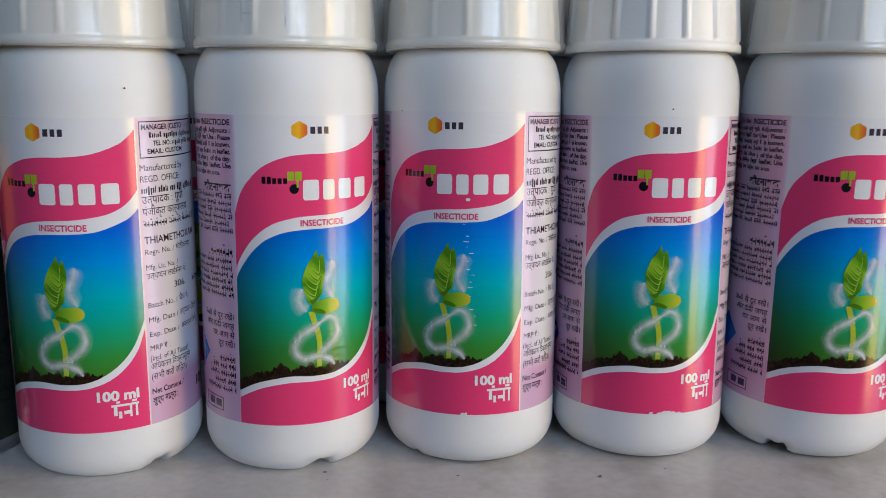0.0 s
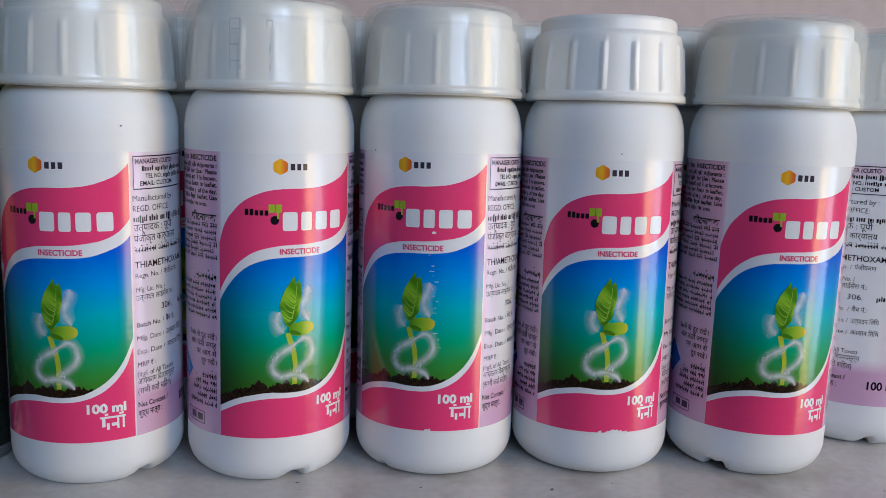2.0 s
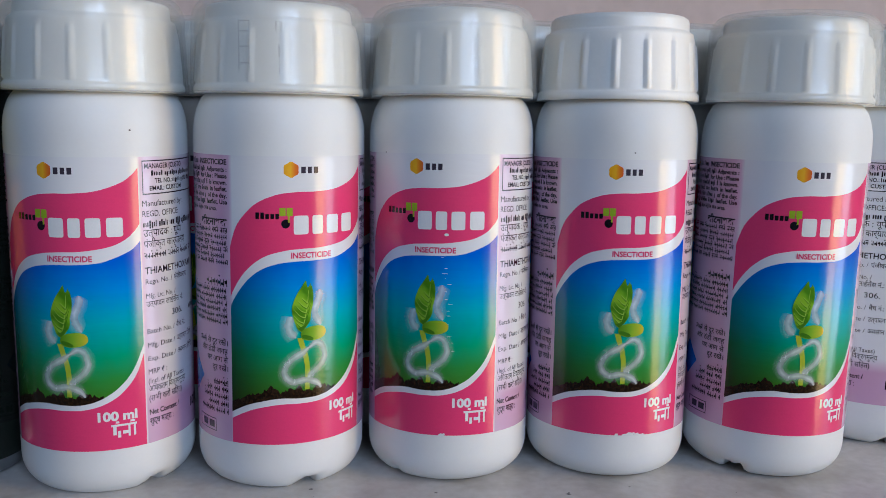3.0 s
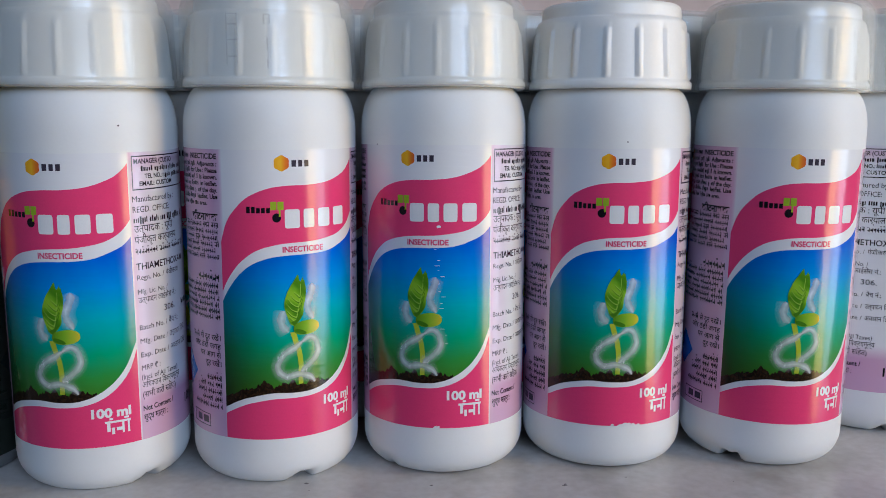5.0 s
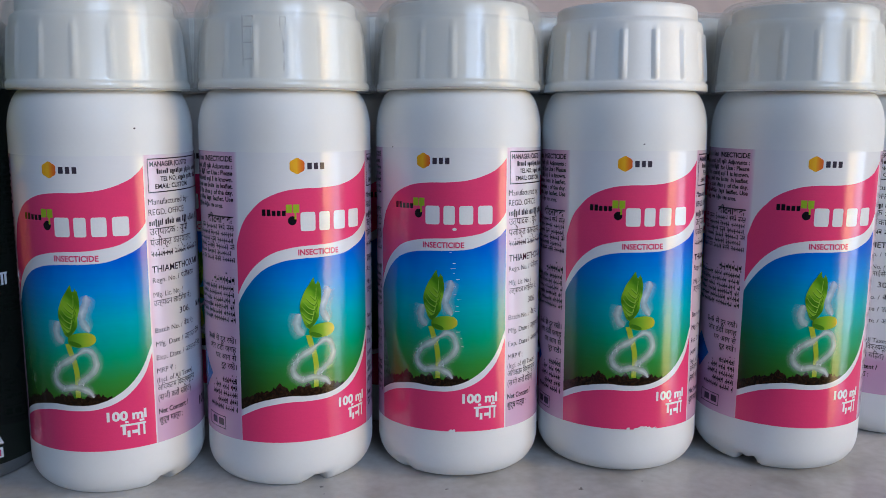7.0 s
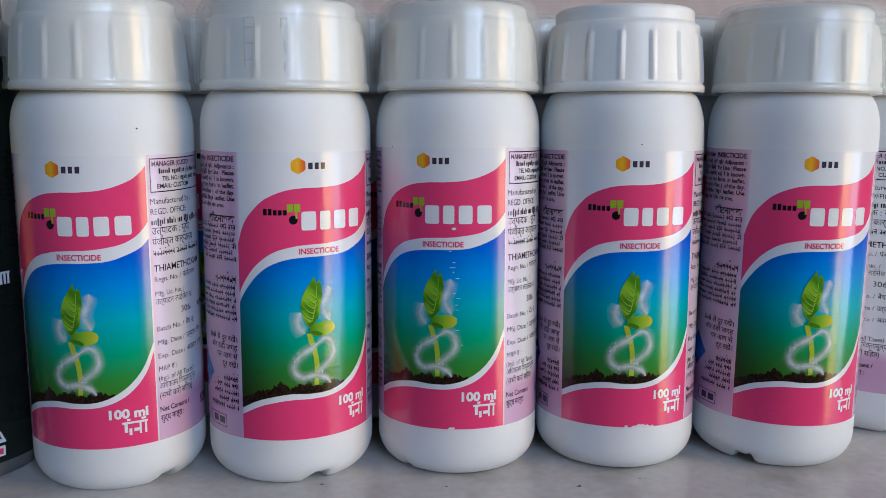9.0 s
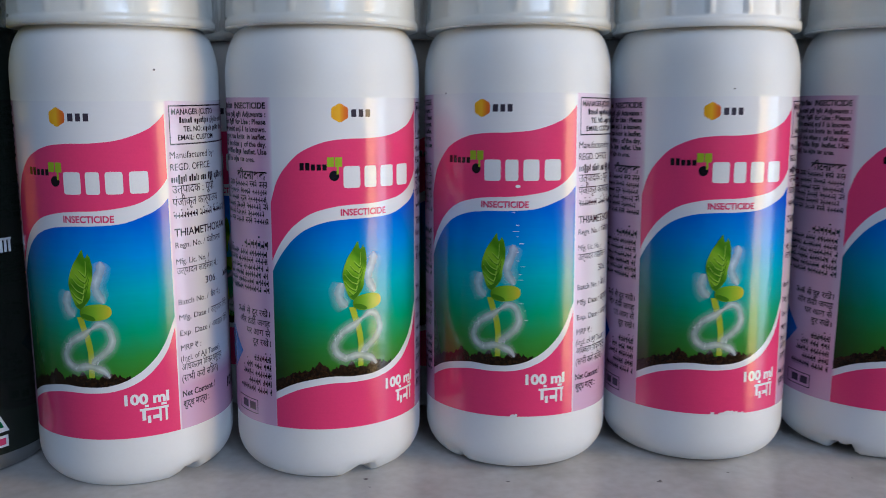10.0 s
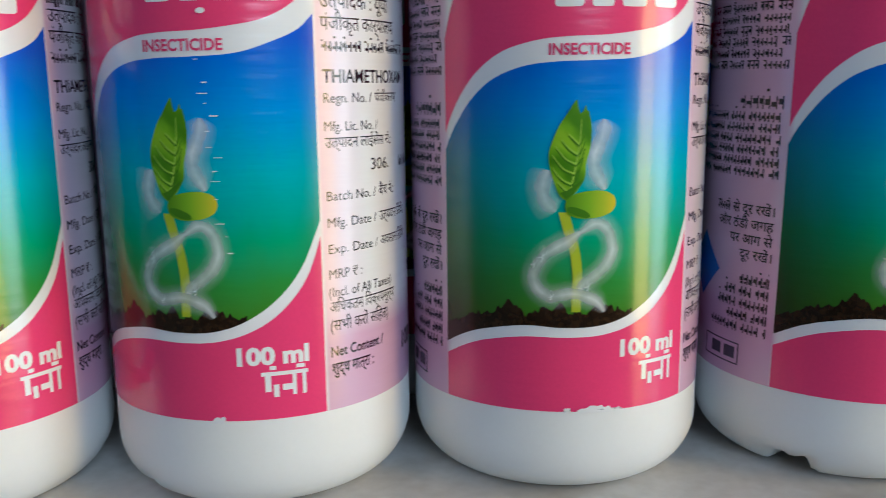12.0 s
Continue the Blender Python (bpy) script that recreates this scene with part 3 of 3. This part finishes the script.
        # the font sets vowel signs in the order of the letters, so the short i stands before its consonant here
        rows += (("उत्पादक : यूपी", 43.2, 62.6, 1.7, 33, 0.0), ("पंजीकृत कार्यालय", 43.2, 60.0, 1.7, 37, 0.0), ("पंजीकरण", 66.5, 51.4, 1.3, 15, 0.0),
                 ("उत्पादन लाईसेंस नं.:", 43.6, 46.0, 1.35, 33, 0.0), ("बैच नं.:", 67.5, 39.5, 1.35, 10.5, 0.0), ("उत्पादन ितिथ", 67.5, 36.2, 1.35, 20, 0.0), ("अवसान ितिथ", 68.0, 32.9, 1.35, 20, 0.0),
                 ("अिधकतम िवक्रयमूल्य", 43.4, 25.4, 1.5, 33, 0.0), ("(सभी करों सिहत)", 43.4, 23.0, 1.5, 28, 0.0), ("शुद्ध मात्रा :", 43.4, 17.4, 1.5, 18.5, 0.012))
        for words, a, z, h, w, bold in rows:
            ink("lettering", lettering(words, a, z, h, 1, w, bold), black_print)
        for a0, a1, z, h in ((50, 96, 76.6, 1.1), (68, 94, 74.9, 1.0), (43.2, 92, 64.8, 1.35), (43.4, 90, 57.5, 1.4), (84, 102, 42.9, 1.3)):
            ink("text_line", bars(rng, a0, a1, z, h * 1.15, 1, hung=z == 57.5), black_print)
    if left_text:
        def ends(words, z, high, bold=0.02, edge=-57.2, first=-112, hung=False):
            """A line that ends in readable words, with the rest of it as bars."""
            bm = lettering(words, edge, z, high, 1, None, bold, "RIGHT")
            start = min(math.degrees(math.atan2(p.co.x, -p.co.y)) for p in bm.verts)
            ink("lettering", bm, black_print)
            if start - 1.6 > first:
                ink("text_line", bars(rng, first, start - 1.6, z, high * 1.15, 1, 0.5, hung=hung), black_print)
        ends("INSECTICIDE", 78.8, 1.2, 0.03)
        for k, words in enumerate(("Adjuvants :", "for Use : Please", "is known.", "in leaflet.", "of the day.", "leaflet. Use")):
            ends(words, 77.15 - 1.5 * k, 1.05, 0.03)
        ends("area.", 68.1, 1.0, 0.02, -66)
        ends("कीटनाशक", 64.6, 1.7, 0.03, first=-82, edge=-57.6)
        for k in range(6):
            ink("text_line", bars(rng, -112, -57.4 - (0, 0, 1, 0, 1, 0)[k], 63.0 - 1.5 * k, 1.35, 1, 0.55, hung=True), black_print)
        ink("text_line", bars(rng, -78, -58, 50.3, 2.4, 1, 0.85, hung="loose"), black_print)
        for k in range(6):
            ink("text_line", bars(rng, -110, -58 - (0, 1, 0, 1, 0, 0)[k], 48.6 - 1.5 * k, 1.75, 1, 0.62, hung="loose"), black_print)
        for k, (words, first) in enumerate((("से दूर रखें।", -88), ("और ठंडी जगह", -84), ("पर आग से", -76), ("दूर रखें।", -72))):
            ends(words, 36.1 - 2.1 * k, 1.35, 0.01, -58.4, first, True)
        for k in range(5):
            ink("text_line", bars(rng, (-72, -80, -84, -78, -88)[k], -58.6, 26.2 - 1.75 * k, 1.9, 1, 0.62, hung="loose"), black_print)
        ink("blue_diamond", blob(oval(-97.5, 27.4, 9.9, 9.9, 48, 2.0), 2), blue_print)
        for a0, a1, z0, z1 in ((-91, -70, 17.3, 17.5), (-91, -70, 14.3, 14.5), (-70.6, -70, 14.4, 17.4), (-91, -90.4, 14.4, 17.4), (-78, -72, 15.1, 16.8), (-86, -80, 15.1, 16.8)):
            ink("symbol_box", flat(a0, a1, z0, z1, 1), grey_print)
    return lab


def vein(p0, p1, wide):
    """A thin printed line that thins out to its end."""
    bm, place, prev = bmesh.new(), {}, None
    for i in range(7):
        q = i / 6
        th, z = p0[0] + (p1[0] - p0[0]) * q, p0[1] + (p1[1] - p0[1]) * q - 0.35 * math.sin(math.pi * q)
        half = wide * (1 - 0.75 * q) / 2
        row = []
        for s in (-half, half):
            vert = bm.verts.new(wrap(th + s * 0.7 / MM_PER_DEG, z - s * 0.7, 6))
            place[vert] = (0.5, z / 100)
            row.append(vert)
        if prev:
            bm.faces.new((prev[0], prev[1], row[1], row[0]))
        prev = row
    return uv_faces(bm, place)


def stroke(path, wide, layer):
    """A printed line of even width along (angle, height) that thins out to its end."""
    bm, place, prev, n = bmesh.new(), {}, None, len(path)
    for i, (th, z) in enumerate(path):
        (a0, z0), (a1, z1) = path[max(i - 1, 0)], path[min(i + 1, n - 1)]
        dx, dz = (a1 - a0) * MM_PER_DEG, z1 - z0
        k = math.hypot(dx, dz) or 1
        half = wide * (1 - 0.7 * i / n) / 2
        row = []
        for s in (half, -half):
            vert = bm.verts.new(wrap(th - s * dz / k / MM_PER_DEG, z + s * dx / k, layer))
            place[vert] = (0.5, z / 100)
            row.append(vert)
        if prev:
            bm.faces.new((prev[0], prev[1], row[1], row[0]))
        prev = row
    bm.normal_update()
    return uv_faces(bm, place)


def rounded_hexagon(th, z, rad):
    """Outline of a hexagon with soft corners; rad in mm."""
    out = []
    for i in range(36):
        a = 2 * math.pi * i / 36
        r = rad * (0.95 + 0.05 * math.cos(6 * (a - math.pi / 2)))
        out.append((th + r * math.cos(a) / MM_PER_DEG, z + r * math.sin(a)))
    return out


def stem_strip(path):
    bm, place, prev = bmesh.new(), {}, None
    for i, (th, z) in enumerate(path):
        half = 0.66 - 0.1 * i / len(path)
        row = []
        for s in (-half, half):
            vert = bm.verts.new(wrap(th + s / MM_PER_DEG, z, 4))
            place[vert] = (0.5, z / 100)
            row.append(vert)
        if prev:
            bm.faces.new((prev[0], prev[1], row[1], row[0]))
        prev = row
    return uv_faces(bm, place)


orange_print = print_material("orange_print", (0.80, 0.30, 0.015))
orange_mark = print_material("orange_mark", (0.80, 0.30, 0.015))
nt = orange_mark.node_tree
u, v = print_uv(nt)
nt.links.new(ramp(nt, u, [(0.446, (0.85, 0.42, 0.01)), (0.458, (0.88, 0.48, 0.015)), (0.462, (0.82, 0.25, 0.012)), (0.469, (0.72, 0.14, 0.02))]), nt.nodes["Principled BSDF"].inputs["Base Color"])


def wear(lab, kind, rng):
    """Small damage of the print."""
    if kind == "scratches":
        for k in range(17):
            th, z = 3.6 + 0.34 * k + rng.uniform(-1.6, 1.6), 57.5 - 1.55 * k + rng.uniform(-0.6, 0.6)
            if rng.random() < 0.65:
                part("scratch", flat(th, th + rng.uniform(0.8, 3.4), z, z + rng.uniform(0.06, 0.16), 8), white_print, lab)
        part("scratch", blob(oval(5.5, 62.0, 1.1, 0.7, 8), 7), white_print, lab)
        for th in (3.0, 5.0):
            part("chip", blob(oval(th, 12.9, 1.2, 0.7, 9, 1, rng.random()), 7), white_print, lab)
    if kind == "chips":
        for th, w, h in ((-8, 1.1, 0.7), (-1, 2.4, 0.9), (1.8, 2.6, 1.5), (5.6, 1.8, 0.9), (10, 1.2, 0.7)):
            part("chip", blob([(a + rng.uniform(-0.5, 0.5), max(12.6, z + rng.uniform(-0.15, 0.15))) for a, z in oval(th, 12.9, w, h, 14)], 7), white_print, lab)


SLEEVES = {}


def bottle(x, y, turn, lean_x, lean_y, cup=True, seed=1, notch=(30, 9), label_up=0.0, detail=(True, True, True), text="", worn="", specks=()):
    ob = new("pesticide_bottle")
    rng = random.Random(seed)
    bottle_body(ob, rng, notch[0] - turn, notch[1])
    if detail in SLEEVES:
        lab = copy_thing(SLEEVES[detail], Matrix())
        lab.parent = ob
    else:
        lab = SLEEVES[detail] = label_sleeve(ob, *detail, seed=seed)
    lab.location.z = label_up / 1000
    wear(lab, worn, rng)
    for th, z, size in specks:
        part("speck", blob(oval(th, z, size, size * 0.8, 9), 1), grey_print, ob)
    bottle_cap(ob)
    if cup:
        measuring_cup(ob, 0 if seed == 12 else 170)
    ob.matrix_basis = pose(x, y, 0.0, -lean_y, lean_x, turn)
    return tagged(ob, text, "bottle", "row of pesticide bottles")


CUPPED = "white plastic bottle, pink and blue sprout label, frosted cup over cap"
row = [
    bottle(-0.0864, -0.0091, 2.6, 0.26, -1.1, True, 11, (50, 11), -0.3, text=CUPPED, specks=((36.8, 86.7, 0.5),)),
    bottle(-0.0433, -0.0050, 32.0, 0.16, -0.22, True, 12, (27, 12), 0.0, text=CUPPED),
    bottle(0.0, 0.0, -8.6, -0.27, 1.05, True, 13, (-46, 6), 0.5, text="white bottle, scratched sprout label, frosted cup over cap", worn="scratches", specks=((-40.9, 81.6, 0.4),)),
    bottle(0.0426, 0.0041, 5.8, 0.0, 0.72, False, 14, (75, 5), -0.2, text="white bottle, sprout label chipped at its foot, bare ribbed cap", worn="chips", specks=((-3.4, 82.4, 0.4),)),
    bottle(0.0859, 0.0055, 8.0, 0.8, 0.0, True, 15, (-42, 12), 0.0, text="white bottle with chipped foot, sprout label, frosted cup over cap"),
    bottle(0.1270, 0.0300, -98, 0.0, 0.0, True, 16, (-10, 8), 0.0, (False, False, True), text="white bottle turned to its lilac text panel, frosted cup over cap"),
]
for k, x in enumerate((-0.108, -0.0655, -0.0215, 0.0212, 0.0640)):
    bottle(x, 0.040, (8, -15, 30, 2, 22)[k], 0, 0, True, 20 + k, (90, 6), 0.0, (True, False, False), text="white plastic bottle with frosted cup behind the front row")


# ---- neighbour bottle at the end of the shelf ----
yellow_print = print_material("yellow_print", (0.50, 0.42, 0.03), 0.2)
dark_film = print_material("dark_film", (0.012, 0.016, 0.012), 0.2)
# olive darker than the real print, for the shade this bottle stands in
shaded_olive_print = print_material("shaded_olive_print", (0.07, 0.06, 0.008), 0.2)
green_print = print_material("green_print", (0.03, 0.12, 0.01), 0.2)
slate_print = print_material("slate_print", (0.05, 0.07, 0.18), 0.2)
deep_green = print_material("deep_green", (0.0, 0.10, 0.03), 0.2)


# pale plastic of the foot, greyed because its shade is put into the colour
shaded_body_plastic = material("shaded_body_plastic", (0.14, 0.14, 0.14), 0.4, grain=0.1, grain_scale=600, stain=0.2, stain_scale=60)


def neighbour_bottle(x, y):
    ob = new("neighbour_bottle")
    rad = 22.6
    prof = [(15, 0.8), (18.5, 0.0)] + [(18.6 + 4.0 * math.sin(radians(a)), 4.0 - 4.0 * math.cos(radians(a))) for a in range(10, 91, 10)]
    prof += [(22.6, 60), (22.6, 104)] + [(16 + 6.6 * math.cos(radians(a)), 104 + 9 * math.sin(radians(a))) for a in range(10, 91, 10)] + [(15.5, 118)]
    part("body", turned(prof, 96), shaded_body_plastic, ob)
    lab = part("label", patch(-180, 180, lambda a: 4.6, lambda a: 103.0, 0, 96, 1, rad), dark_film, ob, "glossy black, olive and green film label")

    def ink(name, bm, mat):
        return part(name, bm, mat, lab)
    ink("green_leaf", patch(-40, 60, lambda a: 86 + 3 * math.sin(a * 0.05), lambda a: 102.8, 1, 40, 3, rad), green_print)
    ink("slate_band", flat(-60, 66, 75.5, 79.5, 1, rad), slate_print)
    ink("olive_band", patch(-60, 57, lambda a: 34 - 0.12 * a, lambda a: 73.5, 1, 48, 6, rad), shaded_olive_print)
    ink("orange_band", patch(8, 55, lambda a: 52, lambda a: 73, 2, 30, 3, rad), orange_print)
    ink("yellow_band", patch(8, 55, lambda a: 76, lambda a: 98, 2, 30, 3, rad), yellow_print)
    for k in range(3):
        ink("script_bar", flat(64.0 + 2.6 * k, 65.7 + 2.6 * k, 48.6, 51.2, 2, rad), white_print)
    ink("script_bar", flat(63, 71.5, 51.2, 51.7, 2, rad), white_print)
    for a0, a1, z0, z1 in ((40, 41, 38, 45), (45, 46, 36, 45), (36, 50, 41, 41.8), (30, 34, 30, 38)):
        ink("dark_block", flat(a0, a1, z0, z1, 2, rad), dark_film)
    # triangular mark of the maker, plain
    ink("white_triangle", patch(39.5, 60.5, lambda a: 9.6, lambda a: 9.6 + 8.6 * (1 - abs(a - 50) / 10.5), 1, 32, 2, rad), white_print)
    ink("green_triangle", patch(42.5, 57.5, lambda a: 10.6, lambda a: 10.6 + 6.2 * (1 - abs(a - 50) / 7.5), 2, 24, 2, rad), deep_green)
    ink("white_strip", flat(40, 59.5, 6.2, 8.8, 1, rad), white_print)
    ink("magenta_bar", flat(42, 58, 6.7, 8.2, 2, rad), magenta_print)
    ink("ring_mark", blob(oval(46, 24.2, 2.2, 2.2, 16), 1, rad), white_print)
    ink("ring_middle", blob(oval(46, 24.2, 1.6, 1.6, 16), 2, rad), dark_film)
    cap = [(17, 112), (18.5, 112.2), (18.5, 128), (17.6, 129), (3, 129.2)]
    part("cap", turned(cap, 96), deep_green, ob)
    ob.matrix_basis = pose(x, y, 0.0)
    return tagged(ob, "olive and black labelled bottle, its olive and pale foot darkened as shade", "bottle")


neighbour_bottle(-0.1312, -0.0075)


# ---- grit on the shelf ----
def grit(count, rng):
    bm = bmesh.new()
    for _ in range(count):
        x, y, r = rng.uniform(-0.12, 0.12), rng.uniform(-0.037, -0.018), rng.uniform(0.0002, 0.0006)
        a0 = rng.uniform(0, 6.28)
        ring = [bm.verts.new((x + r * rng.uniform(0.6, 1.8) * math.cos(a0 + k), y + r * rng.uniform(0.4, 0.9) * math.sin(a0 + k), 0.00002)) for k in range(6)]
        top = bm.verts.new((x, y, r * 0.5))
        for i in range(6):
            bm.faces.new((ring[i], ring[(i + 1) % 6], top))
    return bm


tagged(part("grit", grit(13, random.Random(5)), material("grit", (0.20, 0.18, 0.17), 0.8, grain=0.3, grain_scale=900)), "small dark grit scattered on the shelf", "grit", kind="stuff")
